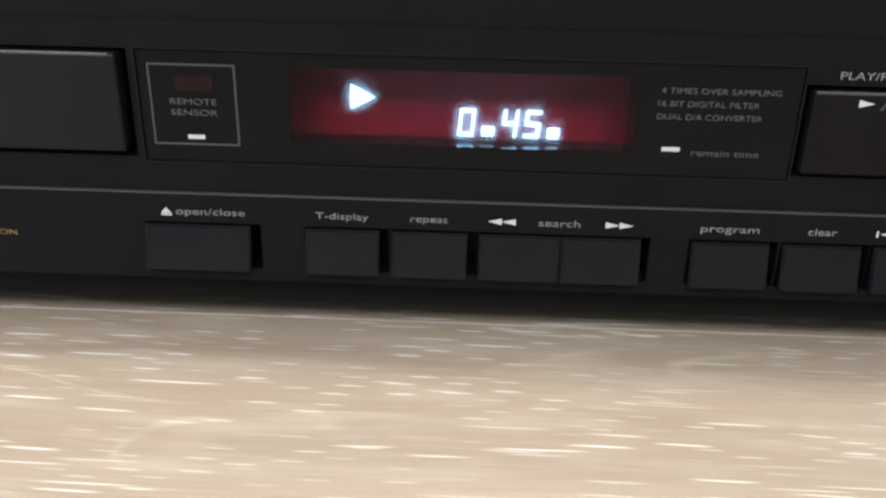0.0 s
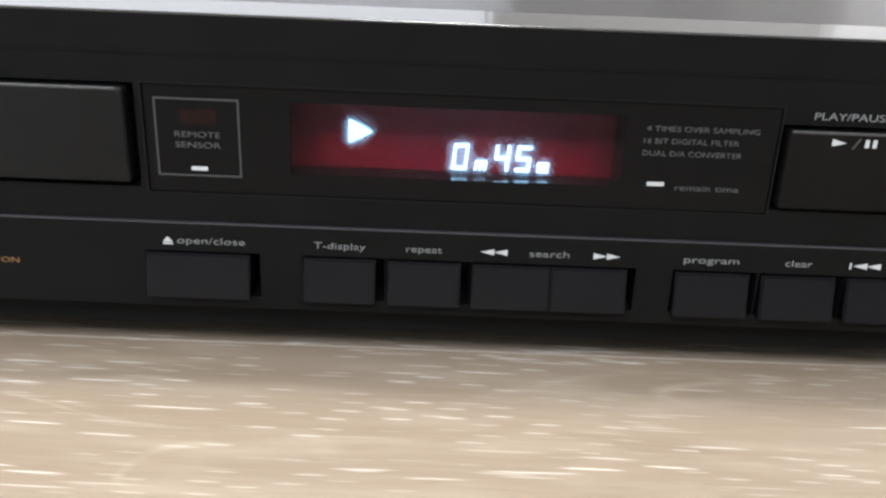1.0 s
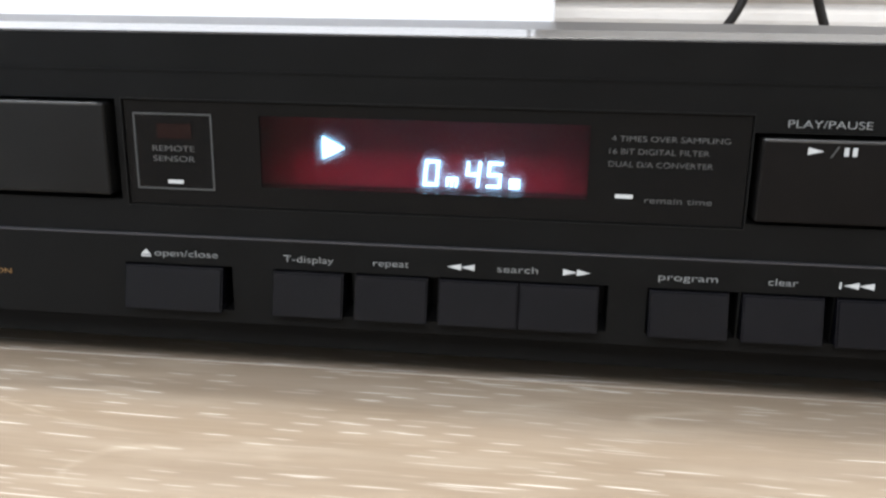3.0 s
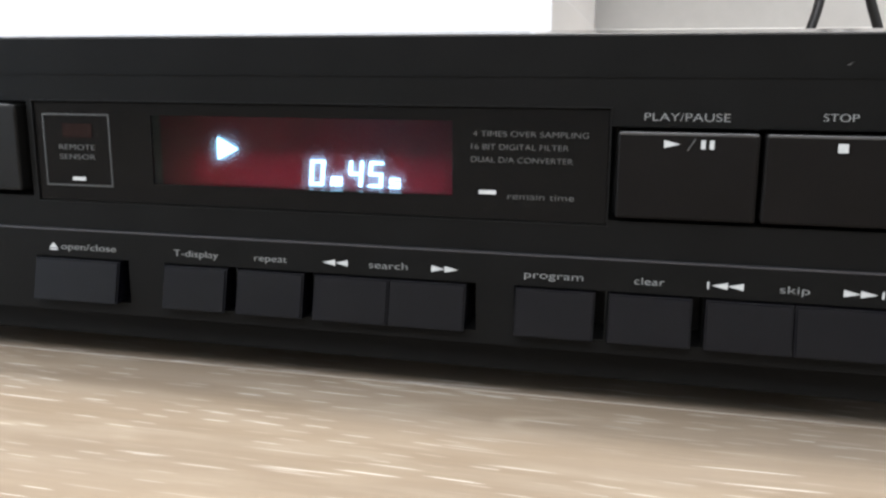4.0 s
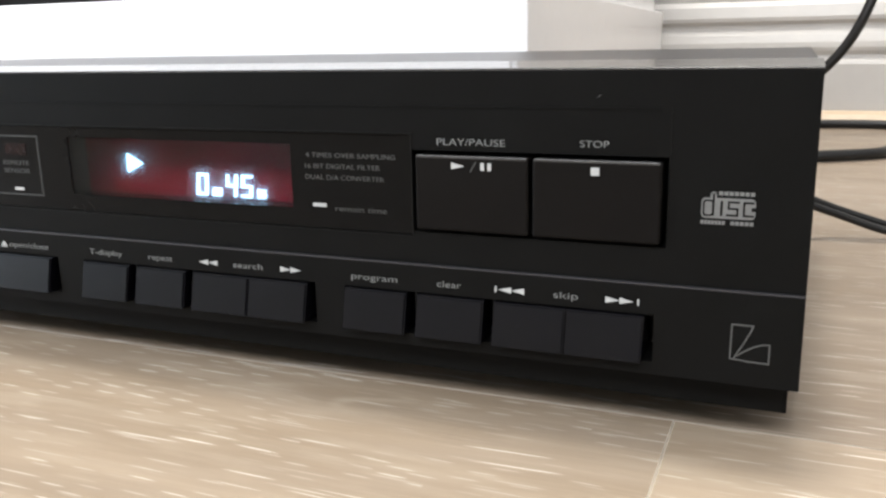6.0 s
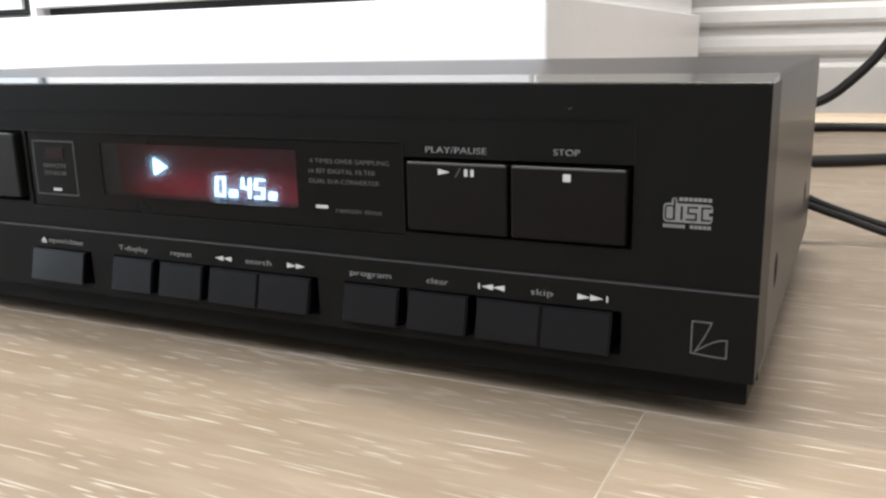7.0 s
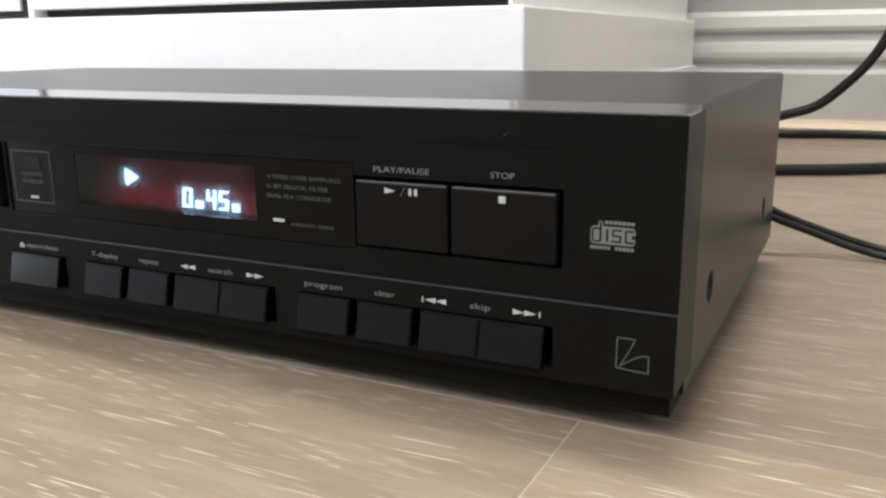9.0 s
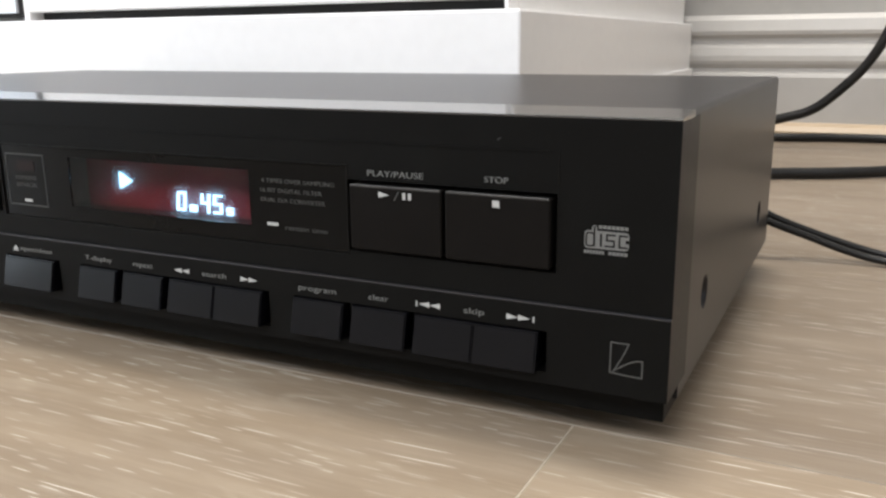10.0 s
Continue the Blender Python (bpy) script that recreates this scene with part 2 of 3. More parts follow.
CEIL = material("ceiling_paint", (0.80, 0.79, 0.77), 0.9, grain=0.03, grain_scale=60, bump=0.1, bump_scale=400)
SHOE = material("pale_oak_strip", (0.50, 0.39, 0.27), 0.45, grain=0.15, grain_scale=300, stretch=(0.1, 1, 1))
CABLE = material("black_cable", (0.008, 0.0078, 0.0075), 0.42, grain=0.25, grain_scale=500, bump=0.1, bump_scale=900, spec=0.3)
WINDOW_GLASS = glass("window_pane", (0.97, 0.98, 0.98), 0.02)


# ---- building helpers ----
def part(name, bm, mat, parent=None, label="", smooth=False):
    me = bpy.data.meshes.new(name)
    bmesh.ops.recalc_face_normals(bm, faces=bm.faces[:])
    bm.to_mesh(me)
    bm.free()
    for x in (mat if isinstance(mat, (list, tuple)) else [mat]):
        me.materials.append(x)
    if smooth:
        me.polygons.foreach_set("use_smooth", [True] * len(me.polygons))
    ob = new(name, me)
    ob.parent = parent
    return tagged(ob, label)


def thing(name, label, category, group="", kind=""):
    return tagged(new(name), label, category, group, kind)


def box(bm, x0, x1, y0, y1, z0, z1, bevel=0.0, segments=2):
    r = bmesh.ops.create_cube(bm, size=1)
    for v in r["verts"]:
        v.co = ((x0 + x1) / 2 + v.co.x * (x1 - x0), (y0 + y1) / 2 + v.co.y * (y1 - y0), (z0 + z1) / 2 + v.co.z * (z1 - z0))
    if bevel:
        es = list({e for v in r["verts"] for e in v.link_edges})
        bmesh.ops.bevel(bm, geom=es, offset=bevel, segments=segments, affect="EDGES", profile=0.5)
    return bm


def boxed(*a, **k):
    return box(bmesh.new(), *a, **k)


def slab(bm, x0, x1, z0, z1, y0, y1, holes):
    """An upright slab between y0 and y1 with rectangular holes (x0, x1, z0, z1) right through it."""
    xs = sorted({x0, x1, *(c for h in holes for c in h[:2])})
    zs = sorted({z0, z1, *(c for h in holes for c in h[2:])})
    nx, nz = len(xs) - 1, len(zs) - 1

    def solid(i, k):
        if not (0 <= i < nx and 0 <= k < nz):
            return False
        cx, cz = (xs[i] + xs[i + 1]) / 2, (zs[k] + zs[k + 1]) / 2
        return not any(a < cx < b and c < cz < d for a, b, c, d in holes)

    vs = {}

    def v(i, k, y):
        if (i, k, y) not in vs:
            vs[i, k, y] = bm.verts.new((xs[i], y, zs[k]))
        return vs[i, k, y]

    for i in range(nx):
        for k in range(nz):
            if not solid(i, k):
                continue
            for y in (y0, y1):
                bm.faces.new((v(i, k, y), v(i + 1, k, y), v(i + 1, k + 1, y), v(i, k + 1, y)))
            for di, dk, a, b in ((-1, 0, (0, 0), (0, 1)), (1, 0, (1, 0), (1, 1)), (0, -1, (0, 0), (1, 0)), (0, 1, (0, 1), (1, 1))):
                if not solid(i + di, k + dk):
                    p, q = (i + a[0], k + a[1]), (i + b[0], k + b[1])
                    bm.faces.new((v(*p, y0), v(*q, y0), v(*q, y1), v(*p, y1)))
    return bm


def prism(bm, outline, y0, y1):
    """A flat shape in the x-z plane, given thickness in y."""
    a, b = [bm.verts.new((x, y0, z)) for x, z in outline], [bm.verts.new((x, y1, z)) for x, z in outline]
    bm.faces.new(a)
    bm.faces.new(b[::-1])
    for i in range(len(a)):
        j = (i + 1) % len(a)
        bm.faces.new((a[i], b[i], b[j], a[j]))
    return bm


def line_shape(bm, points, width, y0, y1):
    """A closed drawn line of even width through points (x, z), as one mitred ring."""
    n, ring = len(points), []
    for i in range(n):
        (ax, az), (bx, bz), (cx, cz) = points[i - 1], points[i], points[(i + 1) % n]
        d1, d2 = Vector((bx - ax, bz - az)).normalized(), Vector((cx - bx, cz - bz)).normalized()
        n1, n2 = Vector((-d1.y, d1.x)), Vector((-d2.y, d2.x))
        m = (n1 + n2).normalized()
        k = width / 2 / max(m.dot(n1), 0.35)
        ring.append([bm.verts.new((bx + s * m.x * k, y, bz + s * m.y * k)) for s, y in ((-1, y0), (1, y0), (1, y1), (-1, y1))])
    for i in range(n):
        a, b = ring[i], ring[(i + 1) % n]
        for j in range(4):
            bm.faces.new((a[j], a[(j + 1) % 4], b[(j + 1) % 4], b[j]))
    return bm


def lettering(text, x0, x1, z0, high, y, mat, parent, name="lettering"):
    """Printed words from x0 to x1, standing on z0, capitals that high."""
    cu = bpy.data.curves.new(name, "FONT")
    cu.body, cu.size, cu.extrude, cu.offset = text, 1.0, 0.01, -0.012
    ob = bpy.data.objects.new(name, cu)
    scene.collection.objects.link(ob)
    bpy.context.view_layer.update()
    me = bpy.data.meshes.new_from_object(ob.evaluated_get(bpy.context.evaluated_depsgraph_get()))
    bpy.data.objects.remove(ob)
    co = [v.co.copy() for v in me.vertices]
    lo, hi = min(c.x for c in co), max(c.x for c in co)
    for v in me.vertices:
        v.co = (x0 + (v.co.x - lo) / (hi - lo) * (x1 - x0), y - v.co.z * 0.01, z0 + v.co.y / 0.69 * high)
    me.materials.clear()
    me.materials.append(mat)
    o = new(name, me)
    o.parent = parent
    return o


def tube(name, points, radius, mat, parent=None, sides=10, steps=8):
    """A round cable along a smooth line through points."""
    ps = [Vector(p) for p in points]
    ps = [ps[0] * 2 - ps[1]] + ps + [ps[-1] * 2 - ps[-2]]
    path = []
    for i in range(1, len(ps) - 2):
        p0, p1, p2, p3 = ps[i - 1:i + 3]
        for k in range(steps):
            t = k / steps
            path.append(0.5 * (2 * p1 + (p2 - p0) * t + (2 * p0 - 5 * p1 + 4 * p2 - p3) * t * t + (3 * p1 - p0 - 3 * p2 + p3) * t ** 3))
    path.append(ps[-2])
    bm, rings = bmesh.new(), []
    for i, p in enumerate(path):
        d = (path[min(i + 1, len(path) - 1)] - path[max(i - 1, 0)]).normalized()
        side = d.cross(Vector((0.12, 0.31, 0.94))).normalized()
        up = side.cross(d)
        rings.append([bm.verts.new(p + radius * (math.cos(a) * side + math.sin(a) * up)) for a in [2 * math.pi * j / sides for j in range(sides)]])
    for a, b in zip(rings, rings[1:]):
        for j in range(sides):
            bm.faces.new((a[j], a[(j + 1) % sides], b[(j + 1) % sides], b[j]))
    bm.faces.new(rings[0][::-1])
    bm.faces.new(rings[-1])
    return part(name, bm, mat, parent, smooth=True)


# ---- the room ----
X0, X1, Y0, Y1, HIGH = -2.6, 1.9, -2.0, 0.816, 2.5


def wall(name, bm, label):
    return tagged(part(name, bm, WALL), label, "wall", kind="structure")


wall("wall_north", boxed(X0, X1, Y1, Y1 + 0.12, 0, HIGH), "plain off-white painted wall behind the white cabinet")
bm = slab(bmesh.new(), Y0 - 0.12, Y1 + 0.12, 0, HIGH, 0, 0.12, [(-1.92, -1.08, 0.03, 2.08)])
west = Matrix(((0, -1, 0, X0), (1, 0, 0, 0), (0, 0, 1, 0), (0, 0, 0, 1)))
bmesh.ops.transform(bm, matrix=west, verts=bm.verts)
wall("wall_west", bm, "off-white painted side wall with a glass door")
bm = slab(bmesh.new(), Y0 - 0.12, Y1 + 0.12, 0, HIGH, 0, 0.12, [(-1.6, -0.2, 0.8, 2.2)])
turn = Matrix(((0, 1, 0, X1), (1, 0, 0, 0), (0, 0, 1, 0), (0, 0, 0, 1)))
bmesh.ops.transform(bm, matrix=turn, verts=bm.verts)
wall("wall_east", bm, "off-white painted side wall with an opening for the added window")
# unseen window, added as a frame for the side light
bm = slab(bmesh.new(), -1.6, -0.2, 0.8, 2.2, 0.04, 0.09, [(-1.54, -0.26, 0.86, 2.14)])
bmesh.ops.transform(bm, matrix=turn, verts=bm.verts)
side_win = tagged(part("added_window_2", bm, LACQUER), "white framed side window, unseen, added for the side light", "window", kind="structure")
part("pane", boxed(X1 + 0.062, X1 + 0.068, -1.54, -0.26, 0.86, 2.14), WINDOW_GLASS, side_win).visible_shadow = False
WIN = (-2.05, 0.65, 1.42, 2.38)
wall("wall_south", slab(bmesh.new(), X0, X1, 0, HIGH, Y0 - 0.12, Y0, [WIN]), "off-white painted wall with a wide window")
tagged(part("ceiling", boxed(X0, X1, Y0, Y1, HIGH, HIGH + 0.1), CEIL), "plain white painted ceiling", "ceiling", kind="structure")
win = tagged(part("window_1", slab(bmesh.new(), *WIN, Y0 - 0.09, Y0 - 0.04, [(WIN[0] + 0.06, -0.73, WIN[2] + 0.06, WIN[3] - 0.06), (-0.67, WIN[1] - 0.06, WIN[2] + 0.06, WIN[3] - 0.06)]), LACQUER), "wide white framed window", "window", kind="structure")
for a, b in ((WIN[0] + 0.06, -0.73), (-0.67, WIN[1] - 0.06)):
    p = part("pane", boxed(a, b, Y0 - 0.068, Y0 - 0.062, WIN[2] + 0.06, WIN[3] - 0.06), WINDOW_GLASS, win)
    p.visible_shadow = False


bm = slab(bmesh.new(), -1.92, -1.08, 0.03, 2.08, 0.04, 0.09, [(-1.85, -1.15, 0.12, 2.0)])
bmesh.ops.transform(bm, matrix=west, verts=bm.verts)
glass_door = tagged(part("door_1", bm, LACQUER), "white framed glass balcony door, closed", "door", kind="structure")
part("pane", boxed(X0 - 0.068, X0 - 0.062, -1.85, -1.15, 0.12, 2.0), WINDOW_GLASS, glass_door).visible_shadow = False
# housing and diffuser of the added overhead light, out of view
lamp_thing = thing("added_ceiling_lamp", "flat round white ceiling lamp, unseen, added for light from above", "ceiling lamp")
bm = bmesh.new()
bmesh.ops.create_cone(bm, cap_ends=True, segments=40, radius1=0.27, radius2=0.25, depth=0.07)
bmesh.ops.translate(bm, vec=(-0.17, 0.36, HIGH - 0.036), verts=bm.verts)
part("housing", bm, LACQUER, lamp_thing)
bm = bmesh.new()
bmesh.ops.create_cone(bm, cap_ends=True, segments=40, radius1=0.225, radius2=0.235, depth=0.01)
bmesh.ops.translate(bm, vec=(-0.17, 0.36, HIGH - 0.076), verts=bm.verts)
part("diffuser", bm, glow("lit_diffuser", (1.0, 0.95, 0.88), 1.5), lamp_thing, "glowing white diffuser")


def strip(name, profile, x0, x1, mat, parent=None):
    """A moulding along x with the given (y, z) profile."""
    bm = bmesh.new()
    a, b = [bm.verts.new((x0, y, z)) for y, z in profile], [bm.verts.new((x1, y, z)) for y, z in profile]
    bm.faces.new(a)
    bm.faces.new(b[::-1])
    for i in range(len(a)):
        j = (i + 1) % len(a)
        bm.faces.new((a[i], a[j], b[j], b[i]))
    return part(name, bm, mat, parent)


B = Y1
tagged(strip("baseboard", [(B, 0), (B - 0.016, 0), (B - 0.016, 0.0615), (B - 0.0145, 0.065), (B - 0.010, 0.068), (B - 0.0095, 0.0705), (B - 0.0135, 0.075), (B - 0.0145, 0.0785), (B - 0.0140, 0.084),
       (B - 0.0115, 0.092), (B - 0.009, 0.0965), (B - 0.0072, 0.0995), (B - 0.0072, 0.102), (B - 0.0115, 0.106), (B - 0.0120, 0.110), (B - 0.009, 0.1215), (B - 0.004, 0.1265), (B, 0.127)], X0, X1, MOULD),
       "white profiled skirting board with rounded grooves", "skirting board", kind="structure")
tagged(strip("trim", [(B - 0.016, 0), (B - 0.030, 0), (B - 0.030, 0.006), (B - 0.026, 0.011), (B - 0.020, 0.014), (B - 0.016, 0.0145)], X0, X1, SHOE), "pale oak shoe strip along the skirting", "trim", kind="structure")


tagged(part("trim_casing", boxed(0.272, 0.362, Y1 - 0.036, Y1 - 0.0005, 0, 2.08, bevel=0.002), LACQUER), "white painted upright casing on the wall", "trim", kind="structure")


# ---- white cabinet behind the player ----
def cabinet():
    c = thing("white_cabinet", "white lacquered cabinet with drawer on a raised plinth", "cabinet")
    px, py, top = -0.1325, 0.24, 0.1182
    part("plinth", boxed(-1.3, px, py, 0.786, 0, top, bevel=0.0015), LACQUER, c)
    part("side_skirting", boxed(px, px + 0.0035, py + 0.012, 0.786, 0, 0.071, bevel=0.0012), LACQUER, c)
    bx, by = px - 0.009, py + 0.006
    part("body", boxed(-1.292, bx, by + 0.016, 0.786, top, 0.62, bevel=0.001), LACQUER, c)
    part("corner_post", boxed(bx - 0.0025, bx, by, by + 0.016, top, 0.62, bevel=0.0008), LACQUER, c)
    part("middle_post", boxed(-0.5070, -0.5015, by, by + 0.016, top, 0.62, bevel=0.0008), LACQUER, c)
    part("shadow_gap", boxed(-0.5015, bx - 0.0025, by + 0.012, by + 0.0158, top + 0.0005, top + 0.0062), GAP, c, "dark gap under the drawer")
    part("drawer_front", boxed(-0.5005, bx - 0.0035, by - 0.001, by + 0.0155, top + 0.0058, 0.33, bevel=0.001), LACQUER, c)
    part("upper_front", boxed(-0.5005, bx - 0.0035, by - 0.001, by + 0.0155, 0.334, 0.618, bevel=0.001), LACQUER, c)
    d = part("glass_door", boxed(-0.88, -0.5080, by - 0.0006, by + 0.0155, top + 0.003, 0.618, bevel=0.0008), GAP, c, "grey glass door with a dark edge")
    part("door_glass", boxed(-0.877, -0.5107, by - 0.003, by - 0.0008, top + 0.0055, 0.615), DOORGREY, d)
    part("side_front", boxed(-1.292, -0.883, by, by + 0.0155, top + 0.002, 0.62, bevel=0.001), LACQUER, c)
    pivot = Matrix.Translation((px, py, 0))
    c.matrix_world = pivot @ pose(0, 0, 0, 0, 0, 1.4) @ pivot.inverted()


cabinet()

# ---- the compact disc player ----
W = 0.43
player = thing("cd_player", "black compact disc player with a lit red display, on the floor", "cd player")
player.scale = (0.9935, 1, 1)
TOP, MID, LOW = 0.084, 0.0373, 0.0160
tray_hole, panel_hole, big_hole = (-0.3665, -0.2335, 0.0452, 0.0688), (-0.2318, -0.0902, 0.0442, 0.0688), (-0.0898, -0.0292, 0.0453, 0.0652)
bm = slab(bmesh.new(), -W, 0, MID, TOP - 0.0004, 0, 0.0212, [tray_hole, panel_hole, big_hole])
box(bm, -W, 0, 0.0, 0.0212, MID - 0.0005, MID)
box(bm, -W + 0.003, -0.031, -0.00025, 0.001, 0.0752, 0.0757)


def sloped_edge():
    """The top of the faceplate, which rises gently towards the cover."""
    bm = bmesh.new()
    rings = [[bm.verts.new((x, y, z)) for y, z in ((0.0, TOP - 0.0004), (0.0, TOP - 0.0001), (0.0003, TOP + 0.0001), (0.0140, TOP + 0.0014), (0.0142, TOP + 0.0012), (0.0142, TOP - 0.0004))] for x in (-W, 0)]
    bm.faces.new(rings[0])
    bm.faces.new(rings[1][::-1])
    for j in range(6):
        k = (j + 1) % 6
        bm.faces.new((rings[0][j], rings[0][k], rings[1][k], rings[1][j]))
    return bm


face = part("faceplate", bm, FACE, player)
part("top_edge", sloped_edge(), EDGE, player, "smooth glossy sloping top edge of the faceplate")
part("window_rim", line_shape(bmesh.new(), [(-0.2320, 0.0690), (-0.0900, 0.0690), (-0.0900, 0.0440), (-0.2320, 0.0440)], 0.0003, -0.00022, 0.001), RIM, face, "fine raised rim round the display window")
part("corner_rib", boxed(-0.0291, -0.0288, -0.0002, 0.001, 0.0655, 0.0757), RIM, face)
part("well_backing", boxed(-0.37, -0.026, 0.0126, 0.014, 0.043, 0.07), BLACK, player)

# keys of the lower strip: (left, right) and the well they stand in
GROUPS = [[(-0.2335, -0.2092)], [(-0.1966, -0.1797)], [(-0.1768, -0.1597)], [(-0.1570, -0.1387), (-0.1384, -0.1205)], [(-0.1092, -0.0918)], [(-0.0888, -0.0714)], [(-0.0687, -0.0512), (-0.0509, -0.0332)]]
KZ0, KZ1 = 0.0193, 0.0296
wells = [(g[0][0] - 0.0004, g[-1][1] + 0.0022, KZ0 - 0.0003, KZ1 + 0.0004) for g in GROUPS]
low = part("lower_strip", slab(bmesh.new(), -W, 0, LOW, MID - 0.0005, -0.0007, 0.0212, wells), FACE, player)
part("ledge", prism(bmesh.new(), [(-W, MID - 0.0005), (0, MID - 0.0005), (0, MID - 0.0001), (-W, MID - 0.0001)], -0.0009, 0.0), LEDGE, player, "thin pale ledge across the front")
part("well_backing", boxed(-0.24, -0.028, 0.0122, 0.0135, 0.017, 0.032), BLACK, player)
for front in (face, low):
    front.data.materials.append(END)
    for q in front.data.polygons:
        if abs(q.normal.x) > 0.9 and (q.center.x > -0.0001 or q.center.x < -W + 0.0001):
            q.material_index = 1
part("bottom_lip", boxed(-W + 0.002, -0.002, 0.006, 0.03, 0.0078, LOW, bevel=0.0004), FACE, player)


def key(x0, x1):
    """A key whose front leans back at the top."""
    bm = bmesh.new()
    top, bottom = -0.0016, -0.0039
    a = [bm.verts.new(p) for p in ((x0, bottom, KZ0), (x1, bottom, KZ0), (x1, top, KZ1), (x0, top, KZ1))]
    b = [bm.verts.new((v.co.x, 0.008, v.co.z)) for v in a]
    bm.faces.new(a)
    bm.faces.new(b[::-1])
    for i in range(4):
        j = (i + 1) % 4
        bm.faces.new((a[i], b[i], b[j], a[j]))
    bmesh.ops.bevel(bm, geom=[e for e in bm.edges if min(v.co.y for v in e.verts) < 0 and max(v.co.y for v in e.verts) < 0.001], offset=0.0004, segments=2, affect="EDGES")
    return part("key", bm, KEY, player)


for g in GROUPS:
    for x0, x1 in g:
        key(x0, x1)

# disc tray and the two large transport buttons
tray = part("disc_tray", boxed(-0.3655, -0.2352, -0.0022, 0.012, 0.0466, 0.0680, bevel=0.0006), TRAY, player, "closed black disc tray front")
play = part("play_button", boxed(-0.0884, -0.0602, -0.0016, 0.012, 0.0462, 0.0642, bevel=0.0006), BIG, player)
stop = part("stop_button", boxed(-0.0593, -0.0303, -0.0016, 0.012, 0.0462, 0.0642, bevel=0.0006), BIG, player)

# thin pale strips that paint the highlight along each top bevel
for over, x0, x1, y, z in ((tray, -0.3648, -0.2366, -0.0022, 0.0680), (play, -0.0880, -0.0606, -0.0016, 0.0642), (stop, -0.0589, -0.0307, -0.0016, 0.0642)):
    part("upper_edge", boxed(x0, x1, y - 0.00005, y + 0.0006, z - 0.0006, z + 0.00005, bevel=0.0002), EDGE_LIT, over, "top edge with its highlight as a paler colour")

# acrylic window with the recessed display
RX0, RX1, RZ0, RZ1 = -0.1992, -0.1243, 0.0479, 0.0657
panel = part("display_window", slab(slab(bmesh.new(), -0.2316, -0.0904, 0.0444, 0.0686, 0.0004, 0.0011, [(RX0, RX1, RZ0 + 0.0014, RZ1)]), -0.2314, -0.0906, 0.0446, 0.0684, 0.0012, 0.0122, [(RX0 - 0.013, RX1, RZ0, RZ1)]), PANEL, player, "glossy black acrylic window")
part("display_backing", boxed(RX0 - 0.005, RX1 + 0.003, 0.0124, 0.0125, RZ0 - 0.003, RZ1 + 0.002), RED, panel, "dark red display filter")
pane = part("display_pane", boxed(RX0 + 0.0001, RX1 - 0.0001, 0.0006, 0.0010, RZ0 + 0.0015, RZ1 - 0.0001), PANE, panel)
pane.visible_shadow = False
part("display_inlay", boxed(-0.1945, -0.1290, 0.0120, 0.0122, RZ0 + 0.0004, 0.0566), RED_PALE, panel, "paler red band of the display")
DY = 0.0105


def segments(ch, x0, x1, z0, z1, w, lean=0.09):
    """Lit segments of one digit, leaning a little to the right."""
    on = {"0": "abcdef", "3": "abgcd", "4": "fgbc", "5": "afgcd", "m": "lmr", "s": "box"}[ch]
    zm = (z0 + z1) / 2
    bars = {"a": (x0, x1, z1 - w, z1), "d": (x0, x1, z0, z0 + w), "g": (x0, x1, zm - w / 2, zm + w / 2), "f": (x0, x0 + w, zm, z1), "b": (x1 - w, x1, zm, z1), "e": (x0, x0 + w, z0, zm), "c": (x1 - w, x1, z0, zm)}
    bm = bmesh.new()
    if ch == "m":
        todo = [(x0, x0 + w, z0, z1), ((x0 + x1 - w) / 2, (x0 + x1 + w) / 2, z0, z1), (x1 - w, x1, z0, z1), (x0, x1, z1 - w, z1)]
    elif ch == "s":
        todo = [(x0, x1, z1 - w, z1), (x0, x1, zm - w / 2, zm + w / 2), (x0, x1, z0, z0 + w), (x0, x0 + w, zm, z1), (x1 - w, x1, z0, zm)]
    else:
        todo = [bars[k] for k in on]
    g = w * 0.08
    for a, b, c, d in todo:
        prism(bm, [(a + g + (c - z0) * lean, c + g), (b - g + (c - z0) * lean, c + g), (b - g + (d - z0) * lean, d - g), (a + g + (d - z0) * lean, d - g)], DY, DY + 0.0006)
    return part("digit", bm, DIGIT, panel, "glowing blue-white display segment")


D0, D1 = 0.0490, 0.0552
segments("0", -0.1628, -0.1592, D0, D1, 0.0007)
segments("m", -0.1573, -0.1545, D0, D0 + 0.0022, 0.0006)
segments("4", -0.1528, -0.1493, D0, D1, 0.0007)
segments("5", -0.1477, -0.1442, D0, D1, 0.0007)
segments("s", -0.1423, -0.1397, D0, D0 + 0.0023, 0.0005)
part("play_sign", prism(bmesh.new(), [(-0.1872, 0.0546), (-0.1818, 0.0573), (-0.1872, 0.0600)], DY, DY + 0.0006), DIGIT, panel, "glowing blue-white play triangle")

# print on the acrylic window
PY = 0.00035
SY0, SY1 = PY - 0.0001, 0.0004
part("sensor_frame", line_shape(bmesh.new(), [(-0.2293, 0.0656), (-0.2107, 0.0656), (-0.2107, 0.0482), (-0.2293, 0.0482)], 0.0004, SY0, SY1), FRAME_PRINT, panel)
part("sensor_window", boxed(-0.2238, -0.2155, 0.0002, 0.0004, 0.0600, 0.0634), SENSOR, panel, "dark red remote sensor window")
part("sensor_mark", boxed(-0.2219, -0.2182, SY0, SY1, 0.0494, 0.0503), PRINT, panel)
lettering("REMOTE", -0.2252, -0.2150, 0.0570, 0.0013, PY, PRINT_DIM, panel)
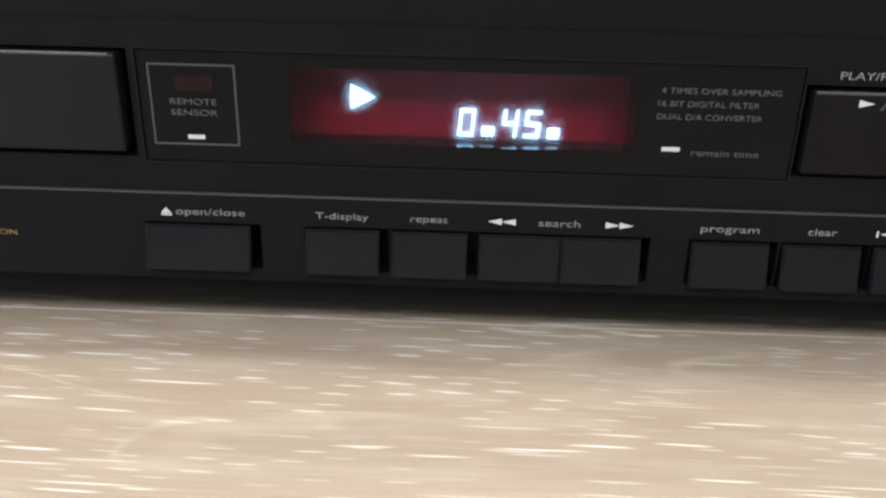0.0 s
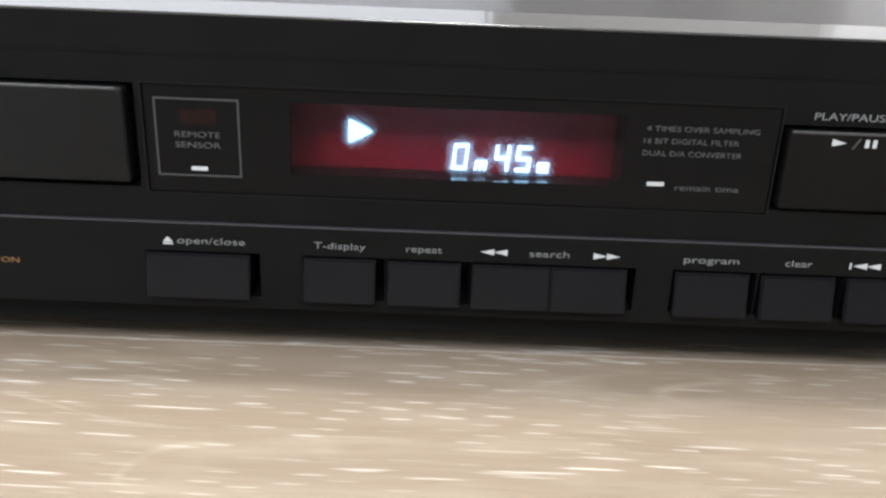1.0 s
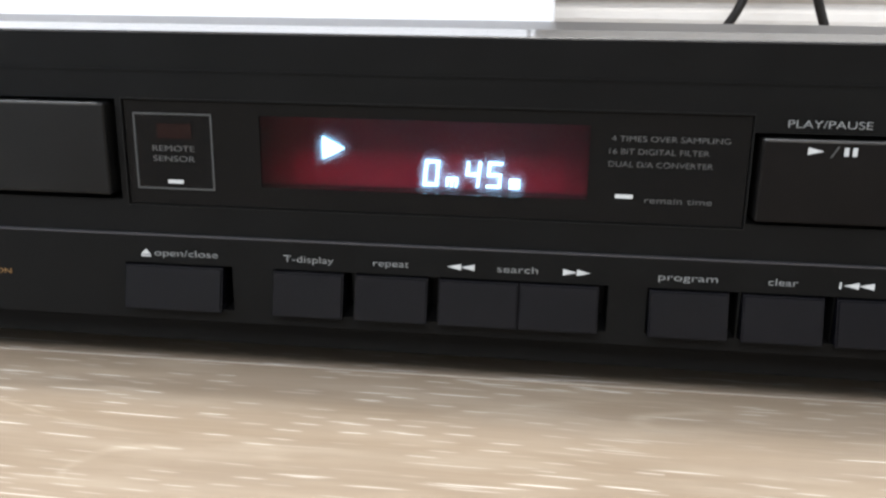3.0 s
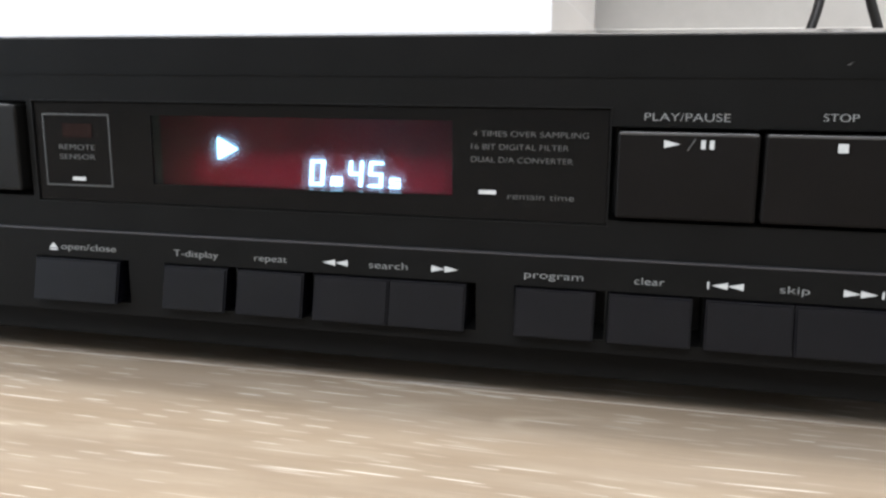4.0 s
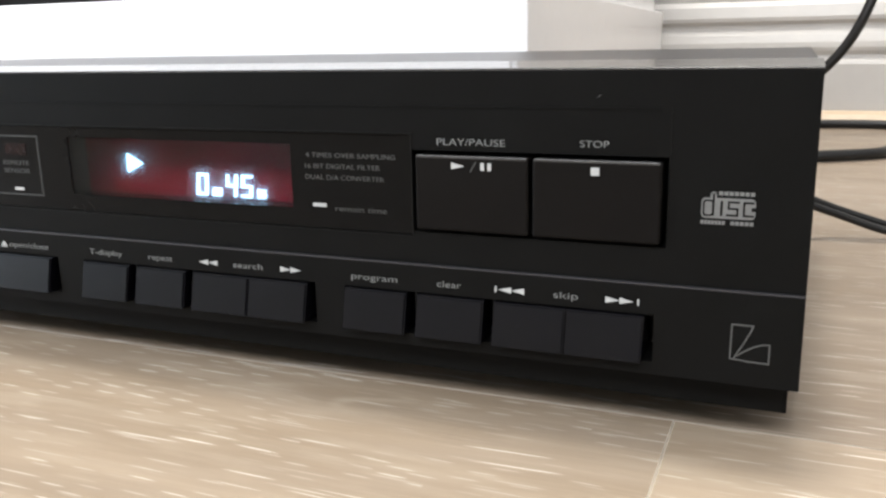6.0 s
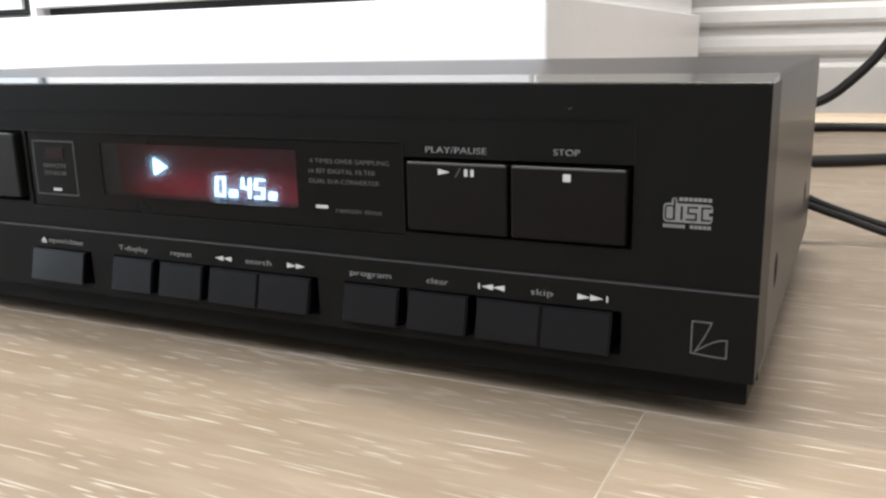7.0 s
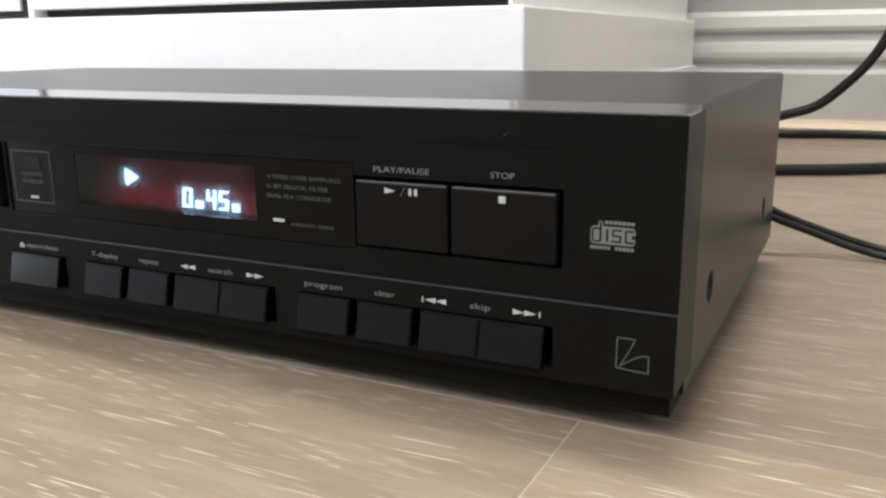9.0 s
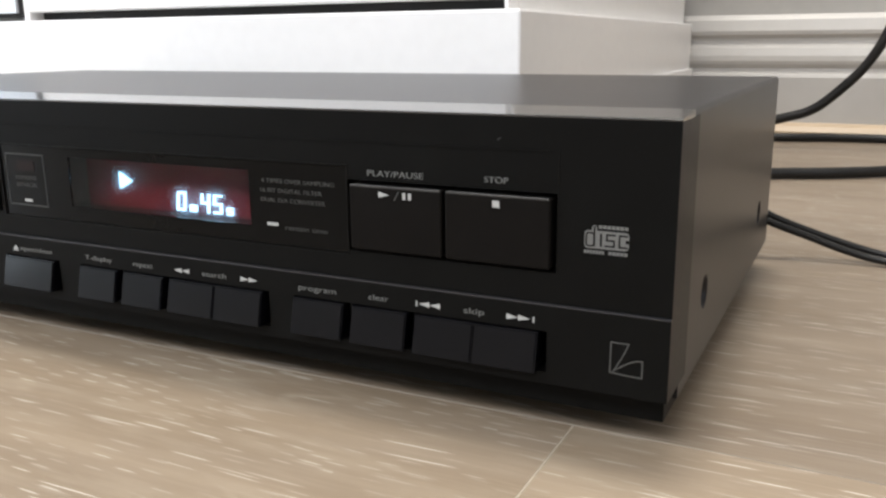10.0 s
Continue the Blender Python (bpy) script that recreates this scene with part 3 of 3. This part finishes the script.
lettering("SENSOR", -0.2252, -0.2150, 0.0546, 0.0013, PY, PRINT_DIM, panel)
lettering("4 TIMES OVER SAMPLING", -0.1197, -0.0945, 0.0625, 0.0012, PY, PRINT_DIM, panel)
lettering("16 BIT DIGITAL FILTER", -0.1200, -0.0987, 0.0597, 0.0012, PY, PRINT_DIM, panel)
lettering("DUAL D/A CONVERTER", -0.1200, -0.0977, 0.0569, 0.0012, PY, PRINT_DIM, panel)
part("remain_mark", boxed(-0.1182, -0.1143, SY0, SY1, 0.0499, 0.0508), PRINT, panel)
lettering("remain time", -0.1117, -0.0972, 0.0490, 0.0014, PY, PRINT_DIM, panel)

# print on the faceplate
lettering("PLAY/PAUSE", -0.0832, -0.0662, 0.0665, 0.0016, -0.0001, WORDS, face)
lettering("STOP", -0.0487, -0.0422, 0.0669, 0.0015, -0.0001, WORDS, face)


def glyph(parent, outlines, y, mat=PRINT, name="printed_sign"):
    bm = bmesh.new()
    for o in outlines:
        prism(bm, o, y - 0.00012, y + 0.0002)
    return part(name, bm, mat, parent)


def tri(x0, x1, z0, z1):
    return [(x0, z0), (x1, (z0 + z1) / 2), (x0, z1)]


def bar(x0, x1, z0, z1):
    return [(x0, z0), (x1, z0), (x1, z1), (x0, z1)]


BY = -0.0016
glyph(play, [tri(-0.0790, -0.0757, 0.0611, 0.0627)], BY)
glyph(play, [[(-0.0744, 0.0606), (-0.0741, 0.0606), (-0.0727, 0.0630), (-0.0730, 0.0630)]], BY, PRINT_DIM)
glyph(play, [bar(-0.0717, -0.0708, 0.0610, 0.0628), bar(-0.0700, -0.0691, 0.0610, 0.0628)], BY)
glyph(stop, [bar(-0.0458, -0.0439, 0.0609, 0.0627)], BY)
LY = -0.00075
GZ0, GZ1 = 0.0319, 0.0334
glyph(low, [[(-0.2296, 0.0322), (-0.2272, 0.0322), (-0.2284, 0.0335)], bar(-0.2296, -0.2272, 0.0316, 0.03195)], LY)
glyph(low, [tri(-0.1520, -0.1551, GZ0, GZ1), tri(-0.1489, -0.1520, GZ0, GZ1)], LY)
glyph(low, [tri(-0.1287, -0.1256, GZ0, GZ1), tri(-0.1256, -0.1225, GZ0, GZ1)], LY)
glyph(low, [bar(-0.0686, -0.0682, GZ0, GZ1), tri(-0.0645, -0.0677, GZ0, GZ1), tri(-0.0613, -0.0645, GZ0, GZ1)], LY)
glyph(low, [tri(-0.0420, -0.0388, GZ0, GZ1), tri(-0.0388, -0.0356, GZ0, GZ1), bar(-0.0348, -0.0344, GZ0, GZ1)], LY)
for words, a, b in (("open/close", -0.2262, -0.2104), ("T-display", -0.1942, -0.1822), ("repeat", -0.1726, -0.1642), ("search", -0.1437, -0.1344), ("program", -0.1074, -0.0945), ("clear", -0.0836, -0.0773), ("skip", -0.0542, -0.0484)):
    lettering(words, a, b, 0.0319, 0.0016, LY, WORDS, low)
lettering("ON", -0.2682, -0.2640, 0.0255, 0.0013, LY, PRINT_GOLD, low)

# two marks at the right end, as plain shapes
part("disc_mark", line_shape(bmesh.new(), [(-0.0143, 0.0297), (-0.0099, 0.0297), (-0.0104, 0.0283), (-0.0116, 0.0258), (-0.0130, 0.0232), (-0.0136, 0.0222), (-0.0118, 0.0236), (-0.0096, 0.0250), (-0.0078, 0.0257), (-0.0064, 0.0258), (-0.0064, 0.0215), (-0.0104, 0.0216), (-0.0144, 0.0219)], 0.00032, LY - 0.00005, LY + 0.0002), PRINT_DIM, low, "pale outlined two-leaf mark")
def rounded(x0, x1, z0, z1, r):
    """A rectangle with rounded corners as an outline."""
    return [(cx + r * math.cos(radians(a)), cz + r * math.sin(radians(a))) for cx, cz, a0 in ((x1 - r, z0 + r, 270), (x1 - r, z1 - r, 0), (x0 + r, z1 - r, 90), (x0 + r, z0 + r, 180)) for a in (a0, a0 + 45, a0 + 90)]


# a pale block of rounded shapes with dark inlaid lines, and rows of tiny bars above and below
mark = part("mark_block", prism(prism(bmesh.new(), rounded(-0.0221, -0.0111, 0.0526, 0.0570, 0.0008), -0.0001, 0.0001), rounded(-0.0203, -0.0190, 0.0530, 0.0583, 0.0005), -0.00011, 0.0001), MARK, face, "pale block of a printed mark with dark inlaid lines")
part("inlaid_line", line_shape(bmesh.new(), rounded(-0.0216, -0.0197, 0.0532, 0.0564, 0.0005), 0.00036, -0.00016, 0.0001), FACE, mark, "dark inlaid line")
for q in ((-0.0198, -0.0194, 0.0532, 0.0578), (-0.0182, -0.0177, 0.0532, 0.0564), (-0.0167, -0.0143, 0.0560, 0.0564), (-0.0167, -0.0163, 0.0548, 0.0564), (-0.0167, -0.0146, 0.0546, 0.0550), (-0.0149, -0.0145, 0.0532, 0.0550),
          (-0.0170, -0.0145, 0.0532, 0.0536), (-0.0136, -0.0132, 0.0532, 0.0564), (-0.0136, -0.0114, 0.0560, 0.0564), (-0.0136, -0.0114, 0.0532, 0.0536), (-0.0119, -0.0111, 0.0544, 0.0552), (-0.0205, -0.0188, 0.0579, 0.0580)):
    part("inlaid_line", prism(bmesh.new(), bar(*q), -0.00017, 0.0001), FACE, mark, "dark inlaid line")
for x0, x1, z0, z1, count in ((-0.0186, -0.0112, 0.0576, 0.0584, 7), (-0.0221, -0.0170, 0.0513, 0.0521, 7), (-0.0160, -0.0112, 0.0513, 0.0521, 5)):
    step = (x1 - x0) / count
    for k in range(count):
        part("mark_bar", prism(bmesh.new(), bar(x0 + k * step, x0 + (k + 0.82) * step, z0, z1), -0.0001, 0.0001), MARK, face)
part("paint_chip", prism(bmesh.new(), [(-0.0455, 0.0776), (-0.0446, 0.0779), (-0.0441, 0.0785), (-0.0447, 0.0781)], -0.00008, 0.0001), PRINT_DIM, face, "tiny pale chip in the black paint")

# cover, chassis, feet and screws
CX, CY0, CY1, CZ0, CZ1 = -0.0004, 0.0143, 0.213, 0.0115, 0.0854
SCREWS = ((0.047, 0.0315), (0.174, 0.0315))
DISH = 0.0062


def cover_shell():
    """Bent sheet steel: top with rounded long edges, one plain side and one side with square openings for the screw dishes."""
    bm, r, t = bmesh.new(), 0.0016, 0.0012
    arc = [(r - r * math.cos(radians(a)), -r + r * math.sin(radians(a))) for a in (0, 22, 45, 68, 90)]
    x0, x1 = -W - CX, CX
    outer = [(x0, CZ0)] + [(x0 + u, CZ1 + v) for u, v in arc] + [(x1 - u, CZ1 + v) for u, v in arc[::-1]]
    inner = [(x1 - t, CZ1 - r), (x1 - t, CZ1 - t), (x0 + t, CZ1 - t), (x0 + t, CZ0)]
    prism(bm, outer + inner, CY0, CY1)
    side = slab(bmesh.new(), CY0, CY1, CZ0, CZ1 - r, 0, t, [(y - DISH, y + DISH, z - DISH, z + DISH) for y, z in SCREWS])
    bmesh.ops.transform(side, matrix=Matrix(((0, -1, 0, x1), (1, 0, 0, 0), (0, 0, 1, 0), (0, 0, 0, 1))), verts=side.verts)
    me = bpy.data.meshes.new("side")
    side.to_mesh(me)
    side.free()
    bm.from_mesh(me)
    bpy.data.meshes.remove(me)
    return bm


def screw_dish(y, z, deep=0.0022, n=32):
    """A round pressed hollow in a square of the cover's side."""
    bm, rings = bmesh.new(), []
    for r, x in ((None, 0), (0.0052, 0), (0.0048, -0.0003), (0.0036, -deep), (0.0, -deep)):
        if r == 0:
            bm.faces.new(rings[-1])
            break
        ring = []
        for k in range(n):
            a = 2 * math.pi * k / n
            q = r if r else DISH / max(abs(math.cos(a)), abs(math.sin(a)))
            ring.append(bm.verts.new((CX + x, y + q * math.cos(a), z + q * math.sin(a))))
        rings.append(ring)
    for a, b in zip(rings, rings[1:]):
        for k in range(n):
            bm.faces.new((a[k], a[(k + 1) % n], b[(k + 1) % n], b[k]))
    return bm


cover = part("cover", cover_shell(), COVER, player, "satin dark grey steel cover")
part("rear_panel", boxed(-W + 0.003, -0.003, CY1 - 0.004, CY1 - 0.002, CZ0 + 0.001, CZ1 - 0.002), BLACK, player)
part("base_plate", boxed(-W + 0.0022, -0.0022, 0.031, CY1 - 0.005, CZ0 - 0.0005, CZ0 + 0.001), BLACK, player)


def disc(x, y, z, r, h, axis, bevel=0.0, n=24):
    bm = bmesh.new()
    bmesh.ops.create_cone(bm, cap_ends=True, segments=n, radius1=r, radius2=r, depth=h)
    if bevel:
        bmesh.ops.bevel(bm, geom=[e for e in bm.edges if abs(e.verts[0].co.z - e.verts[1].co.z) < 1e-6], offset=bevel, segments=2, affect="EDGES")
    m = Matrix.Rotation(radians(90), 4, "Y") if axis == "x" else Matrix.Identity(4)
    bmesh.ops.transform(bm, matrix=Matrix.Translation((x, y, z)) @ m, verts=bm.verts)
    return bm


for fx in (-W + 0.05, -0.05):
    for fy in (0.055, CY1 - 0.04):
        part("foot", disc(fx, fy, 0.0055, 0.016, 0.011, "z", 0.001), RUBBER, player)
for sy, sz in SCREWS:
    part("screw_dish", screw_dish(sy, sz), COVER, cover)
    part("screw", disc(CX - 0.0017, sy, sz, 0.0033, 0.0010, "x", 0.0003), SCREW, cover)

# ---- cables ----
c = thing("looped_cable", "thick black cable looping up in front of the skirting", "cable")
tube("sheath", [(-0.30, 0.70, 0.0048), (-0.18, 0.70, 0.0060), (-0.10, 0.69, 0.012), (-0.040, 0.685, 0.0275), (-0.012, 0.685, 0.0370), (0.0105, 0.685, 0.056), (0.0292, 0.685, 0.0775), (0.0425, 0.685, 0.102), (0.053, 0.69, 0.133), (0.062, 0.70, 0.175), (0.075, 0.70, 0.20), (0.090, 0.70, 0.175), (0.098, 0.70, 0.150), (0.112, 0.70, 0.112), (0.135, 0.70, 0.06), (0.18, 0.69, 0.015), (0.26, 0.68, 0.0048), (0.6, 0.66, 0.0048)], 0.0045, CABLE, c)
c = thing("floor_cable", "black cable doubled back on the floor by the skirting", "cable")
tube("sheath", [(-0.30, 0.725, 0.0046), (-0.15, 0.728, 0.0046), (-0.047, 0.735, 0.0046), (0.002, 0.750, 0.0046), (0.050, 0.756, 0.0046), (0.084, 0.752, 0.0046), (0.104, 0.725, 0.0046), (0.106, 0.680, 0.0046), (0.086, 0.610, 0.0046), (0.061, 0.540, 0.0046), (0.050, 0.520, 0.0046), (0.014, 0.495, 0.0046), (-0.022, 0.478, 0.0046), (-0.07, 0.445, 0.0046), (-0.105, 0.36, 0.0046), (-0.108, 0.28, 0.006), (-0.108, 0.232, 0.02), (-0.108, 0.2112, 0.03)], 0.0043, CABLE, c)
c = thing("mains_cord", "thin black twin mains cord leaving the rear of the player", "power cord")
tube("strand", [(-0.034, 0.2115, 0.029), (-0.022, 0.224, 0.028), (-0.010, 0.229, 0.0245), (0.002, 0.230, 0.0190), (0.015, 0.2350, 0.0135), (0.033, 0.2370, 0.0078), (0.049, 0.2370, 0.0042), (0.075, 0.232, 0.0019), (0.16, 0.215, 0.0019), (0.40, 0.21, 0.0019)], 0.0018, CABLE, c)
tube("strand", [(-0.034, 0.2115, 0.0255), (-0.022, 0.221, 0.0245), (-0.010, 0.2255, 0.0215), (0.002, 0.2265, 0.0168), (0.0155, 0.2300, 0.0118), (0.033, 0.2310, 0.0060), (0.049, 0.2305, 0.0028), (0.075, 0.226, 0.0019), (0.16, 0.209, 0.0019), (0.40, 0.202, 0.0019)], 0.0018, CABLE, c)

# ---- floor ----
SEAM, PLANK, LONG, JOINT = 0.0115, 0.192, 1.28, -0.0268
tagged(part("floor", boxed(X0, X1, Y0, Y1, -0.05, -0.009), GAP), "pale limed oak laminate floor with narrow seams", "floor", kind="structure")
floor = bpy.data.objects["floor"]
shapes = {}


def plank_mesh(length, wide):
    k = (round(length, 4), round(wide, 4))
    if k not in shapes:
        e, g = 0.00026, 0.00003
        hx, hy = length / 2 - g, wide / 2 - g
        bm = bmesh.new()
        rings = [[bm.verts.new((sx * (hx - i), sy * (hy - i), z)) for sx, sy in ((-1, -1), (1, -1), (1, 1), (-1, 1))] for i, z in ((0, -0.008), (0, -0.0005), (e, 0))]
        bm.faces.new(rings[2])
        for a, b in zip(rings, rings[1:]):
            for j in range(4):
                bm.faces.new((a[j], a[(j + 1) % 4], b[(j + 1) % 4], b[j])).material_index = 1 + j % 2
        bmesh.ops.recalc_face_normals(bm, faces=bm.faces[:])
        me = bpy.data.meshes.new("plank")
        bm.to_mesh(me)
        bm.free()
        me.materials.append(OAK)
        me.materials.append(LIMED_EDGE)
        me.materials.append(LIMED_END)
        shapes[k] = me
    return shapes[k]


tones = random.Random(5)
rows_before = int((SEAM - Y0) / PLANK) + 1
for r in range(-rows_before, 5):
    y0, y1 = max(SEAM + r * PLANK, Y0), min(SEAM + (r + 1) * PLANK, Y1)
    if y1 - y0 < 0.01:
        continue
    start = JOINT if r == -1 else 0.45 + 0.37 * ((r * 3) % 4)
    x = start - LONG * math.ceil((start - X0) / LONG)
    while x < X1:
        a, b = max(x, X0), min(x + LONG, X1)
        if b - a > 0.02:
            o = new("plank", plank_mesh(b - a, y1 - y0))
            o.location = ((a + b) / 2, (y0 + y1) / 2, 0)
            o.parent = floor
            k = tones.random()
            if r == -1:
                k = 0.75 if x < JOINT - 0.01 else 1.1
            elif r >= 0:
                k = -0.05
            o.color = (0.84 + 0.24 * k, 0.84 + 0.24 * k, 0.85 + 0.22 * k, 1)
        x += LONG
